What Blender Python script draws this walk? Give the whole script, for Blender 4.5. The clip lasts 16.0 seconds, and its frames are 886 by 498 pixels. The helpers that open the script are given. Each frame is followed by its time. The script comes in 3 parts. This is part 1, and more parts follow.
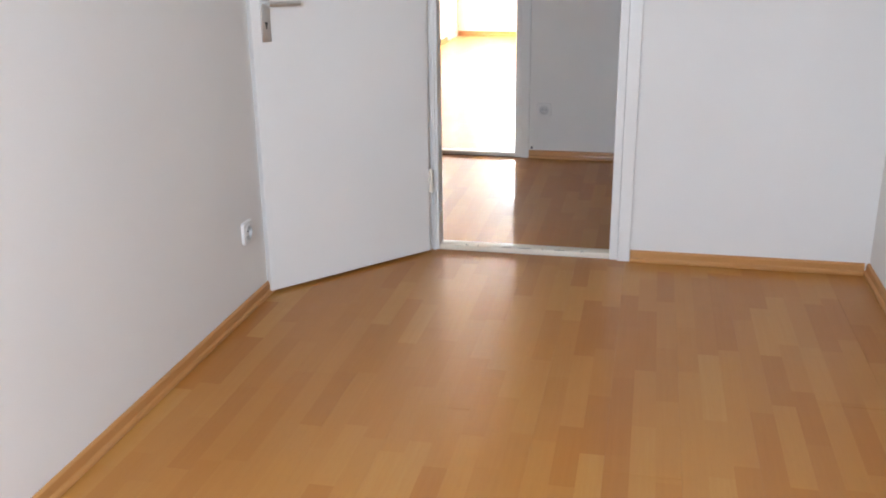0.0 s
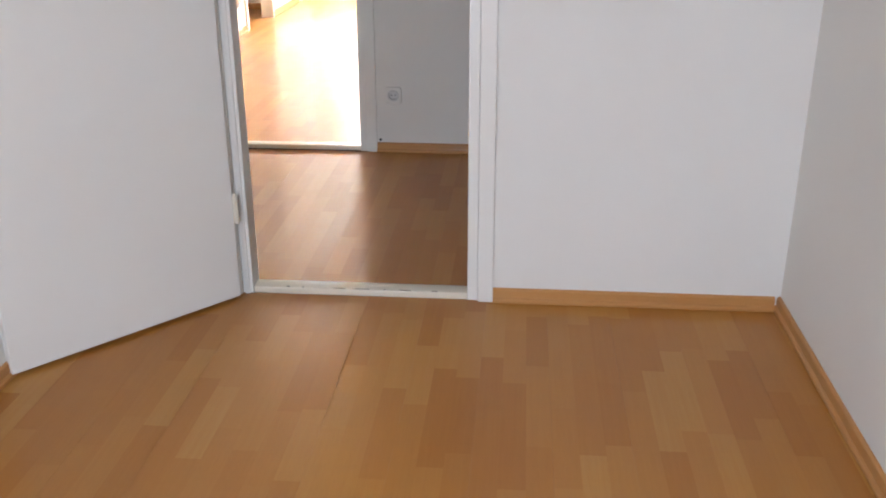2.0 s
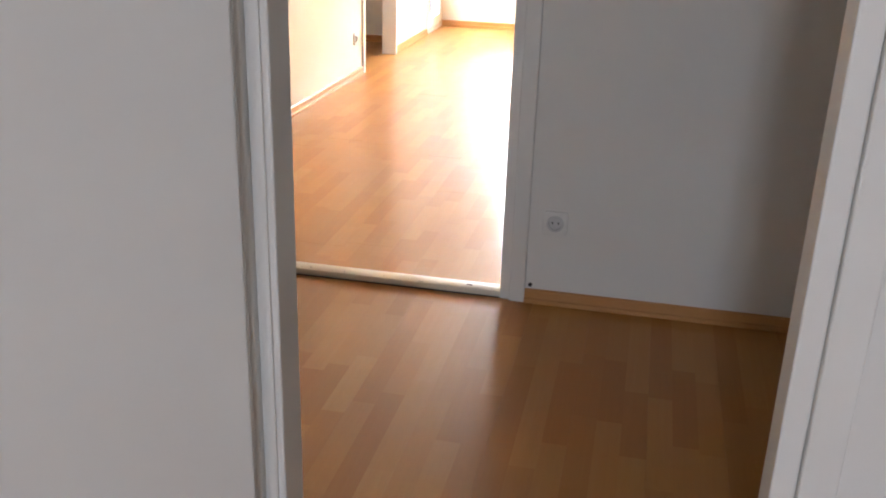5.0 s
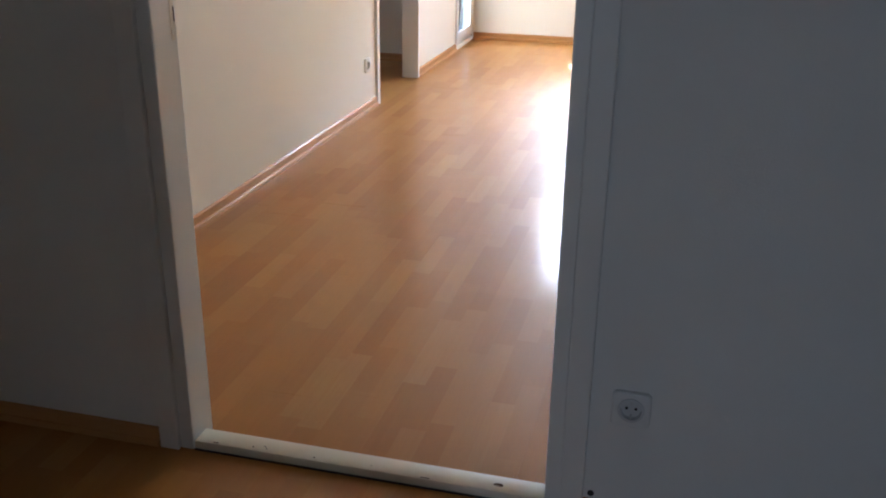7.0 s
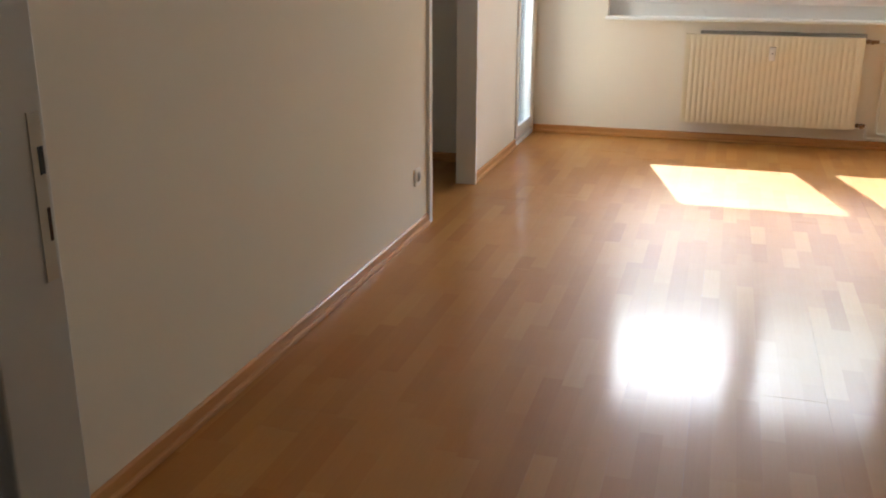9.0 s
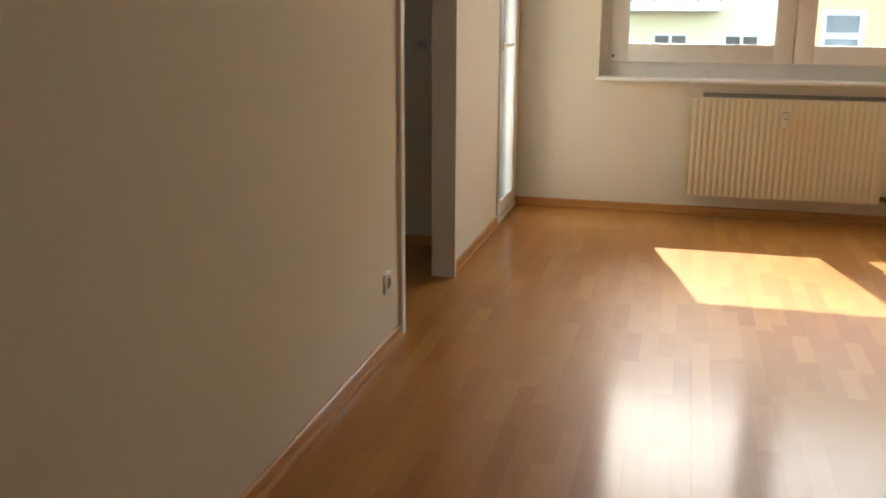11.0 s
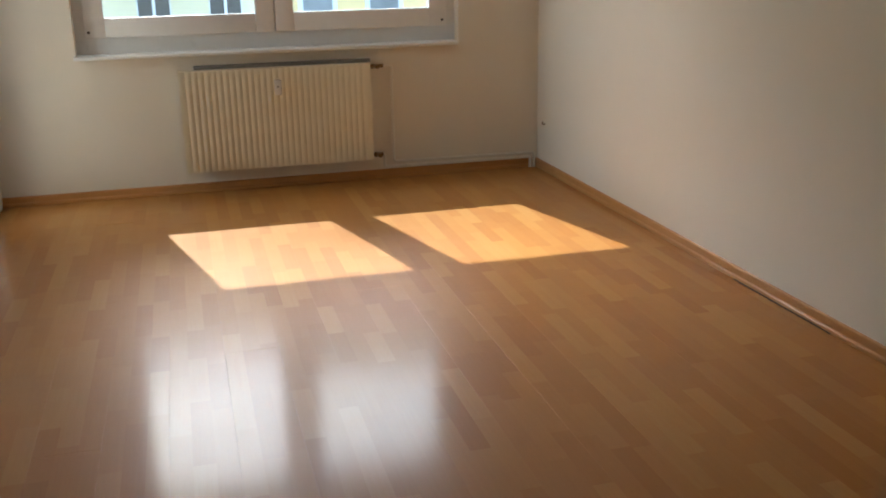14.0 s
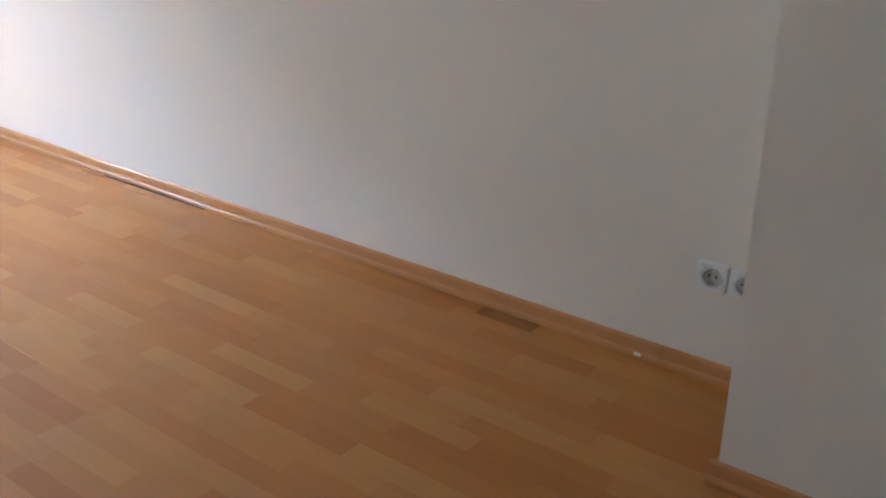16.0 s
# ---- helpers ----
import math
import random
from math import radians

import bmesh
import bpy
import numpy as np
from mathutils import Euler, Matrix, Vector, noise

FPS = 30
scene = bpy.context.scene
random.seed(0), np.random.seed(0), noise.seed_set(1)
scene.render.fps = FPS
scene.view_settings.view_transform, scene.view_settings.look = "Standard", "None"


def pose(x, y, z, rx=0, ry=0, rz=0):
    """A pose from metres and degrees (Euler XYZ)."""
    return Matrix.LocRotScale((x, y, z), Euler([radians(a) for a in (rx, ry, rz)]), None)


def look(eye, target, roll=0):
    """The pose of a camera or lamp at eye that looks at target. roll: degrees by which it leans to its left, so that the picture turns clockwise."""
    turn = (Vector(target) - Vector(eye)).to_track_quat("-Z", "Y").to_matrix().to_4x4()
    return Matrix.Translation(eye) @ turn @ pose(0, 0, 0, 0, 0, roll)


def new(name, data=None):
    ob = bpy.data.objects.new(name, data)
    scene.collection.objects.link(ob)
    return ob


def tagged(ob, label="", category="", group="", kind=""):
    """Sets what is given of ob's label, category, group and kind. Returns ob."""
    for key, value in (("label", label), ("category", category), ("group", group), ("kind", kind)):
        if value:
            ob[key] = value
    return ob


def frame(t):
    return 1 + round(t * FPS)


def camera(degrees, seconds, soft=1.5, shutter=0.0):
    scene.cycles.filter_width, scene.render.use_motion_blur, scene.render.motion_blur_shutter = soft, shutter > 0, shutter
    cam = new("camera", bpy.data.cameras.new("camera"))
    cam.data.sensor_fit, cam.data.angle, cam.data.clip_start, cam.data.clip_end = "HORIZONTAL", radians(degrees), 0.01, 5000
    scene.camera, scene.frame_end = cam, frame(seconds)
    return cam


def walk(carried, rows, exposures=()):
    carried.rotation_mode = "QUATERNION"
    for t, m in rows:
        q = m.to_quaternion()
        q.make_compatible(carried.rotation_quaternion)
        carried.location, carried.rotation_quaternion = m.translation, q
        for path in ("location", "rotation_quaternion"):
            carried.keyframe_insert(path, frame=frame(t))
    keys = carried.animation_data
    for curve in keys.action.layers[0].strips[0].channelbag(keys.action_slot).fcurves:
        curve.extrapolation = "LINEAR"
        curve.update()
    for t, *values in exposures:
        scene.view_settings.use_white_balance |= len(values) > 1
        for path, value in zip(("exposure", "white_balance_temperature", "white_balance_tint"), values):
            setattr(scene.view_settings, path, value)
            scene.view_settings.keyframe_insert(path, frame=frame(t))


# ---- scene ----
# ---- camera and path: seconds, place, pitch, turn to the left, lean ----
cam = camera(50.41, 16.0, soft=2.0)
PATH = [
    (0.0, 0.829, -3.683, 1.305, -19.07, 12.48, -0.73),
    (0.5, 0.859, -3.536, 1.302, -19.13, 8.18, -1.04),
    (1.0, 0.884, -3.334, 1.297, -19.90, 8.67, 0.01),
    (1.5, 0.880, -3.065, 1.277, -21.19, 8.40, 0.31),
    (2.0, 0.864, -2.781, 1.302, -21.99, 4.83, -0.13),
    (2.5, 0.902, -2.544, 1.305, -21.52, 9.15, 1.19),
    (3.0, 0.835, -2.221, 1.293, -22.49, 10.67, 1.59),
    (3.5, 0.786, -1.917, 1.293, -21.68, 10.11, 0.74),
    (4.0, 0.765, -1.684, 1.305, -22.36, 13.70, 1.83),
    (4.5, 0.639, -1.380, 1.314, -21.99, 13.19, 1.08),
    (4.7, 0.567, -1.297, 1.294, -21.27, 11.89, 1.81),
    (6.8, 0.323, -0.134, 1.303, -21.70, 14.15, 0.74),
    (7.0, 0.284, -0.029, 1.304, -21.73, 14.42, 0.77),
    (7.5, 0.198, 0.250, 1.222, -20.98, 14.34, 0.51),
    (8.0, 0.145, 0.496, 1.194, -17.75, 20.33, -0.07),
    (8.5, 0.007, 0.766, 1.260, -18.25, 21.88, 1.11),
    (9.0, -0.181, 1.076, 1.268, -17.52, 16.53, 0.15),
    (9.2, -0.177, 1.166, 1.280, -17.39, 17.09, -0.25),
    (11.3, -0.492, 1.951, 1.292, -14.41, 14.15, 0.32),
    (11.5, -0.488, 1.959, 1.281, -14.15, 15.99, -1.18),
    (12.0, -0.509, 2.006, 1.285, -15.02, 17.27, 0.07),
    (12.5, -0.533, 2.034, 1.307, -14.04, 9.99, 0.45),
    (12.9, -0.502, 2.015, 1.310, -14.62, 2.42, 0.07),
    (13.0, -0.495, 2.033, 1.316, -14.84, 0.48, -0.35),
    (13.5, -0.491, 2.078, 1.352, -16.20, -7.67, -0.42),
    (14.0, -0.439, 2.112, 1.369, -17.45, -15.17, -1.08),
    (14.5, -0.391, 2.119, 1.342, -19.29, -25.32, -0.69),
    (15.0, -0.347, 2.097, 1.333, -21.41, -36.24, -0.26),
    (15.5, -0.327, 2.073, 1.335, -22.79, -45.58, -0.56),
    (16.0, -0.309, 2.064, 1.330, -24.10, -52.16, -0.25),
]
EXPOSURES = [(0.0, 7.05, 6250, 12), (2.0, 6.95, 6350, 13), (3.0, 6.78, 6450, 14), (4.5, 6.65, 6600, 14), (6.8, 5.2, 5400, 9), (8.0, 4.65, 5700, 8), (9.0, 4.05, 6200, 8), (11.5, 3.45, 7500, 9), (13.0, 3.2, 7100, 7), (14.0, 3.15, 6200, 6), (14.4, 3.25, 6000, 6), (15.0, 3.6, 4850, 5), (15.5, 4.15, 4550, 5), (16.0, 4.55, 4750, 6)]
walk(cam, [(t, pose(x, y, z, 90 + pitch, 0, turn) @ pose(0, 0, 0, 0, 0, lean)) for t, x, y, z, pitch, turn, lean in PATH], EXPOSURES)

# ---- world, sun and daylight ----
SUN_DIR = Vector((-0.253, 1.03, 1.096)).normalized()
world = bpy.data.worlds.new("sky")
scene.world = world
world.use_nodes = True
wt = world.node_tree
sky = wt.nodes.new("ShaderNodeTexSky")
sky.sky_type = 'NISHITA'
sky.sun_disc = False
sky.sun_elevation = math.asin(SUN_DIR.z)
sky.sun_rotation = math.atan2(SUN_DIR.x, SUN_DIR.y)
sky.dust_density = 2.5
wt.links.new(sky.outputs[0], wt.nodes["Background"].inputs[0])
wt.nodes["Background"].inputs[1].default_value = 0.15

sun_data = bpy.data.lights.new("sun", 'SUN')
sun_data.energy, sun_data.angle, sun_data.color = 1.0, radians(0.53), (0.93, 0.97, 1.0)
sun = new("sun", sun_data)
sun.matrix_basis = look((0, 20, 20), Vector((0, 20, 20)) - SUN_DIR)


def window_light(name, place, target, width, height, watts, colour):
    data = bpy.data.lights.new(name, 'AREA')
    data.shape, data.size, data.size_y, data.energy, data.color = 'RECTANGLE', width, height, watts, colour
    ob = new(name, data)
    ob.matrix_basis = look(place, target)
    return ob


# bedroom lamp stands in for daylight from an unseen opening, place guessed
window_light("bedroom_daylight_standin", (0.40, -4.50, 1.55), (0.45, -2.9, 0.0), 0.4, 1.2, 0.84, (0.71, 0.83, 1.0))
window_light("balcony_door_light", (-1.80, 7.57, 1.15), (0.0, 7.40, 1.0), 0.50, 1.70, 0.6, (0.97, 0.98, 1.0))
window_light("living_window_light", (0.133, 8.21, 1.78), (0.133, 0, 1.78), 2.1, 0.70, 2.5, (0.90, 0.95, 1.0))


# ---- materials ----
def material(name):
    m = bpy.data.materials.new(name)
    m.use_nodes = True
    return m, m.node_tree, m.node_tree.nodes["Principled BSDF"]


def node(tree, kind, **inputs):
    n = tree.nodes.new("ShaderNode" + kind)
    for key, value in inputs.items():
        n.inputs[key].default_value = value
    return n


def maths(tree, op, a, b=None, c=None):
    n = tree.nodes.new("ShaderNodeMath")
    n.operation = op
    for i, v in enumerate((a, b, c)):
        if v is None:
            continue
        if isinstance(v, (int, float)):
            n.inputs[i].default_value = v
        else:
            tree.links.new(v, n.inputs[i])
    return n.outputs[0]


def ramp(tree, fac, stops):
    n = tree.nodes.new("ShaderNodeValToRGB")
    els = n.color_ramp.elements
    while len(els) < len(stops):
        els.new(0.5)
    for e, (p, c) in zip(els, stops):
        e.position, e.color = p, (*c, 1)
    tree.links.new(fac, n.inputs[0])
    return n.outputs[0]


def mix(tree, fac, a, b, kind='MIX'):
    n = tree.nodes.new("ShaderNodeMix")
    n.data_type, n.blend_type = 'RGBA', kind
    for i, v in ((0, fac), (6, a), (7, b)):
        if isinstance(v, (int, float)):
            n.inputs[i].default_value = v
        elif isinstance(v, tuple):
            n.inputs[i].default_value = (*v, 1)
        else:
            tree.links.new(v, n.inputs[i])
    return n.outputs[2]


def noise_at(tree, vector, scale, detail=3.0, rough=0.5):
    n = node(tree, "TexNoise", Scale=scale, Detail=detail, Roughness=rough)
    tree.links.new(vector, n.inputs["Vector"])
    return n.outputs[0]


def scaled(tree, vector, sx, sy, sz):
    n = node(tree, "Mapping", Scale=(sx, sy, sz))
    tree.links.new(vector, n.inputs[0])
    return n.outputs[0]


def bump(tree, bsdf, height, strength, distance):
    n = node(tree, "Bump", Strength=strength, Distance=distance)
    tree.links.new(height, n.inputs["Height"])
    tree.links.new(n.outputs[0], bsdf.inputs["Normal"])


def painted(name, colour, rough=0.5, grain=60.0, relief=0.0006, vary=0.05, stain=(0.6, 0.55, 0.47), dirt=0.08):
    """Paint or plaster with a fine relief, faint cloudiness and a little dirt."""
    m, t, b = material(name)
    geo = t.nodes.new("ShaderNodeNewGeometry").outputs["Position"]
    big = noise_at(t, geo, 1.3, 4)
    small = noise_at(t, geo, grain, 4, 0.6)
    lo = tuple(c * (1 - vary) for c in colour)
    base = ramp(t, big, [(0.3, lo), (0.7, colour)])
    spots = ramp(t, noise_at(t, geo, 7.0, 5, 0.7), [(0.62, (0, 0, 0)), (0.8, (1, 1, 1))])
    col = mix(t, maths(t, 'MULTIPLY', spots, dirt), base, stain)
    t.links.new(col, b.inputs["Base Color"])
    t.links.new(maths(t, 'MULTIPLY_ADD', big, 0.12, rough - 0.06), b.inputs["Roughness"])
    bump(t, b, small, 0.6, relief)
    return m


def laminate(name, strips=True, light=1.0):
    """Beech laminate: three printed strips a board, along y, in world metres."""
    m, t, b = material(name)
    geo = t.nodes.new("ShaderNodeNewGeometry").outputs["Position"]
    sep = t.nodes.new("ShaderNodeSeparateXYZ")
    t.links.new(geo, sep.inputs[0])
    x, y = sep.outputs[0], sep.outputs[1]
    col = maths(t, 'FLOOR', maths(t, 'DIVIDE', x, 0.0643))
    wn = node(t, "TexWhiteNoise")
    wn.noise_dimensions = '1D'
    t.links.new(col, wn.inputs["W"])
    shift = maths(t, 'MULTIPLY_ADD', wn.outputs[0], 7.3, 50.0)
    comb = t.nodes.new("ShaderNodeCombineXYZ")
    t.links.new(maths(t, 'MULTIPLY', col, 3.7), comb.inputs[0])
    t.links.new(maths(t, 'MULTIPLY', y, 1.1), comb.inputs[1])
    wob = noise_at(t, comb.outputs[0], 1.0, 1)
    along = maths(t, 'ADD', maths(t, 'ADD', y, shift), maths(t, 'MULTIPLY', wob, 0.55))
    seg = maths(t, 'FLOOR', maths(t, 'DIVIDE', along, 0.37))
    comb2 = t.nodes.new("ShaderNodeCombineXYZ")
    t.links.new(col, comb2.inputs[0])
    t.links.new(seg, comb2.inputs[1])
    wn2 = node(t, "TexWhiteNoise")
    wn2.noise_dimensions = '2D'
    t.links.new(comb2.outputs[0], wn2.inputs["Vector"])
    tone = wn2.outputs[0]
    grain = noise_at(t, scaled(t, geo, 90, 3.0, 90), 1.0, 5, 0.6)
    fleck = noise_at(t, scaled(t, geo, 420, 28.0, 420), 1.0, 2)
    cloud = noise_at(t, geo, 1.7, 3)
    f = tone if strips else maths(t, 'MULTIPLY', cloud, 0.9)
    f = maths(t, 'ADD', maths(t, 'MULTIPLY_ADD', f, 0.52, 0.11), maths(t, 'MULTIPLY', grain, 0.28))
    base = ramp(t, f, [(0.05, tuple(c * light for c in (0.345, 0.118, 0.016))), (0.35, tuple(c * light for c in (0.400, 0.158, 0.027))),
                       (0.7, tuple(c * light for c in (0.450, 0.202, 0.042))), (0.95, tuple(c * light for c in (0.500, 0.262, 0.070)))])
    base = mix(t, maths(t, 'MULTIPLY', ramp(t, fleck, [(0.56, (0, 0, 0)), (0.75, (1, 1, 1))]), 0.16), base, (0.25, 0.1, 0.03))
    if not strips:
        base = mix(t, 0.2, base, (0.50, 0.36, 0.23))
    t.links.new(base, b.inputs["Base Color"])
    scuff = noise_at(t, geo, 9.0, 6, 0.65)
    t.links.new(maths(t, 'MULTIPLY_ADD', scuff, 0.12, 0.38), b.inputs["Roughness"])
    b.inputs["Specular IOR Level"].default_value = 0.27
    b.inputs["Coat Weight"].default_value = 0.34 if strips else 0.3
    b.inputs["Coat IOR"].default_value = 1.45
    t.links.new(maths(t, 'MULTIPLY_ADD', scuff, 0.09, 0.09), b.inputs["Coat Roughness"])
    bump(t, b, maths(t, 'ADD', grain, maths(t, 'MULTIPLY', noise_at(t, geo, 4.0, 2), 0.4)), 0.04, 0.0006)
    return m


def plain(name, colour, rough=0.4, metal=0.0, grain=150.0, vary=0.12):
    m, t, b = material(name)
    geo = t.nodes.new("ShaderNodeTexCoord").outputs["Object"]
    n1 = noise_at(t, geo, grain, 3)
    t.links.new(ramp(t, n1, [(0.3, tuple(c * (1 - vary) for c in colour)), (0.7, colour)]), b.inputs["Base Color"])
    t.links.new(maths(t, 'MULTIPLY_ADD', noise_at(t, geo, 12.0, 3), 0.15, rough - 0.07), b.inputs["Roughness"])
    b.inputs["Metallic"].default_value = metal
    return m


def glass(name, tint=(1, 1, 1)):
    m, t, b = material(name)
    out = t.nodes["Material Output"]
    clear = node(t, "BsdfTransparent")
    clear.inputs[0].default_value = (*tint, 1)
    gloss = node(t, "BsdfGlossy")
    gloss.inputs["Roughness"].default_value = 0.02
    fres = node(t, "Fresnel", IOR=1.45)
    mixer = t.nodes.new("ShaderNodeMixShader")
    t.links.new(fres.outputs[0], mixer.inputs[0])
    t.links.new(clear.outputs[0], mixer.inputs[1])
    t.links.new(gloss.outputs[0], mixer.inputs[2])
    t.links.new(mixer.outputs[0], out.inputs[0])
    t.nodes.remove(b)
    return m


WALLPAPER = painted("woodchip_wallpaper", (0.80, 0.78, 0.735), 0.85, 220.0, 0.0012, 0.035, dirt=0.05)
# same paper with the floor's warm bounce light put into its colour
BOUNCE_PAPER = painted("bounce_lit_woodchip_wallpaper", (0.80, 0.74, 0.625), 0.85, 220.0, 0.0012, 0.035, dirt=0.05)
CEILING = painted("ceiling_paint", (0.82, 0.81, 0.79), 0.9, 120.0, 0.0008)
LACQUER = painted("white_door_lacquer", (0.80, 0.785, 0.74), 0.38, 35.0, 0.0003, 0.04)
# worn and stained, with the living room's warm light put into the base colour
OLD_LACQUER = painted("worn_warm_lit_lacquer", (0.80, 0.73, 0.60), 0.42, 30.0, 0.0006, 0.06, (0.2, 0.13, 0.08), 0.5)
PVC = plain("white_pvc", (0.82, 0.82, 0.80), 0.3, 0, 20, 0.03)
RADIATOR = painted("radiator_enamel", (0.80, 0.745, 0.57), 0.35, 25.0, 0.0002, 0.03)
PIPE_PAINT = painted("pipe_paint", (0.78, 0.75, 0.67), 0.45, 40.0, 0.0004, 0.06)
FLOOR = laminate("beech_laminate")
SKIRT = laminate("beech_skirting", False, 1.2)
DARK_STRIP = laminate("dark_beech_strip", True, 0.62)
PLASTIC = plain("white_plastic", (0.78, 0.77, 0.73), 0.35, 0, 60, 0.04)
# greyer than the covers: recess shade of the socket inserts in the colour
GREY_PLASTIC = plain("shade_grey_plastic", (0.62, 0.62, 0.60), 0.4, 0, 60, 0.05)
BARE_WOOD = plain("bare_worn_wood", (0.12, 0.065, 0.035), 0.7, 0, 200, 0.5)
# dark tone for the shadowed band behind the radiator top
STRIP_SHADE = plain("dark_strip_shade", (0.27, 0.235, 0.19), 0.7, 0, 80, 0.3)
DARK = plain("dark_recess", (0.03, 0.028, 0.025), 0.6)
STEEL = plain("brushed_aluminium", (0.62, 0.61, 0.58), 0.32, 1.0, 200, 0.1)
BRASS = plain("tarnished_brass", (0.30, 0.19, 0.10), 0.4, 1.0, 90, 0.4)
GLASS = glass("window_glass", (0.97, 0.985, 0.975))
CONCRETE = painted("subfloor", (0.35, 0.34, 0.32), 0.9, 30.0, 0.002)
RENDER_PALE = painted("pale_yellow_render", (0.80, 0.70, 0.45), 0.9, 20.0, 0.003, 0.05)
RENDER_OCHRE = painted("ochre_balcony_render", (0.50, 0.37, 0.15), 0.9, 20.0, 0.003, 0.05)
RENDER_WARM = painted("warm_yellow_render", (0.86, 0.64, 0.30), 0.9, 20.0, 0.003, 0.05)
WHITE_TRIM = painted("white_window_trim", (0.80, 0.79, 0.76), 0.6, 10.0, 0.001)
FAR_GLASS = plain("far_window_glass", (0.33, 0.34, 0.33), 0.3, 0, 1.5, 0.5)
FAR_DARK_GLASS = plain("far_dark_window_glass", (0.13, 0.115, 0.095), 0.3, 0, 1.5, 0.5)
IRON = plain("dark_railing_iron", (0.06, 0.065, 0.07), 0.5, 0.3)
ROOF = plain("roof_tiles", (0.22, 0.10, 0.07), 0.8, 0, 3, 0.3)
ASPHALT = painted("asphalt", (0.055, 0.055, 0.055), 0.9, 12.0, 0.004)


# ---- mesh helpers ----
def block(bm, x0, x1, y0, y1, z0, z1, bevel=0.0):
    made = bmesh.ops.create_cube(bm, size=1.0)["verts"]
    for v in made:
        v.co = Vector((x0 + (v.co.x + 0.5) * (x1 - x0), y0 + (v.co.y + 0.5) * (y1 - y0), z0 + (v.co.z + 0.5) * (z1 - z0)))
    if bevel:
        edges = list({e for v in made for e in v.link_edges})
        bmesh.ops.bevel(bm, geom=edges, offset=bevel, segments=2, profile=0.5, affect='EDGES')
    return bm


def rod(bm, a, b, r, segments=16, r2=None):
    a, b = Vector(a), Vector(b)
    m = Matrix.Translation((a + b) / 2) @ (b - a).to_track_quat('Z', 'Y').to_matrix().to_4x4()
    bmesh.ops.create_cone(bm, cap_ends=True, segments=segments, radius1=r, radius2=r if r2 is None else r2, depth=(b - a).length, matrix=m)
    return bm


def part(name, bm, mat, parent=None, label="", smooth=False):
    me = bpy.data.meshes.new(name)
    bmesh.ops.recalc_face_normals(bm, faces=bm.faces)
    bm.to_mesh(me)
    bm.free()
    me.materials.append(mat)
    if smooth:
        me.shade_smooth()
        me.set_sharp_from_angle(angle=radians(35))
    ob = new(name, me)
    if parent:
        ob.parent = parent
    if label:
        ob["label"] = label
    return ob


def boxes(*rows, bevel=0.0):
    bm = bmesh.new()
    for r in rows:
        block(bm, *r, bevel=bevel)
    return bm


def thing(name, label, category, group="", kind="", at=None):
    ob = new(name)
    ob.empty_display_size = 0.1
    if at is not None:
        ob.matrix_basis = at
    return tagged(ob, label, category, group, kind)


def structure(name, bm, mat, label, category):
    return tagged(part(name, bm, mat), label, category, kind="structure")


# ---- plan, in metres ----
H = 2.5                       # ceiling
R1_L, R1_R, R1_BACK = -0.53, 1.70, -4.65
W1A, W1B = 0.0, 0.058         # wall between the first room and the hall
W2A, W2B = 1.703, 1.783        # wall between the hall and the living room
HALL_L, HALL_R = -1.95, 1.70
LR_L, LR_R, LR_END = -1.517, 1.799, 7.923
THIN = 0.09
D1_L, D1_R = 0.0, 0.708       # clear width of the first doorway
D2_L, D2_R = -0.776, 0.078
DOOR_H = 1.98
POST = 0.083
KIT_A, KIT_B = 5.337, 6.165     # kitchen doorway along the living room's wall
KIT_BACK, KIT_L, KIT_FRONT = 6.72, -3.6, 4.6
BAL_A, BAL_B, BAL_TOP = 7.27, 7.87, 2.08
WIN_L, WIN_R, WIN_Z0, WIN_Z1 = -1.01, 1.262, 0.823, 2.285
PIER_X, PIER_Y = 1.405, 2.629

WALL = "off-white woodchip-papered wall, faintly marked"
structure("wall_1", boxes((R1_L - 0.2, R1_L, R1_BACK, W1A, 0, H)), WALLPAPER, WALL, "wall")
structure("wall_2", boxes((R1_R, R1_R + 0.2, R1_BACK, W2A, 0, H)), WALLPAPER, WALL, "wall")
structure("wall_3", boxes((R1_L - 0.2, 0.20, R1_BACK - 0.25, R1_BACK, 0, H), (0.60, R1_R + 0.2, R1_BACK - 0.25, R1_BACK, 0, H),
                          (0.20, 0.60, R1_BACK - 0.25, R1_BACK, 0, 0.8), (0.20, 0.60, R1_BACK - 0.25, R1_BACK, 2.1, H)), WALLPAPER, WALL, "wall")
# added panel, out of view: keeps the sky out of the lamp's opening
structure("sky_block_panel", boxes((0.202, 0.598, R1_BACK - 0.15, R1_BACK - 0.10, 0.802, 2.098)), PVC, "unseen white panel that blocks the sky behind the lamp", "window")
structure("wall_4", boxes((HALL_L, D1_L - POST, W1A, W1B, 0, H), (D1_R + POST, R1_R, W1A, W1B, 0, H),
                          (D1_L - POST, D1_R + POST, W1A, W1B, DOOR_H + POST, H)), WALLPAPER, WALL, "wall")
structure("wall_5", boxes((HALL_L - 0.15, HALL_L, W1A, W2B, 0, H)), WALLPAPER, WALL, "wall")
structure("wall_6", boxes((HALL_L, D2_L - POST, W2A, W2B, 0, H), (D2_R + POST, R1_R + 0.2, W2A, W2B, 0, H),
                          (D2_L - POST, D2_R + POST, W2A, W2B, DOOR_H + POST, H)), WALLPAPER, WALL, "wall")
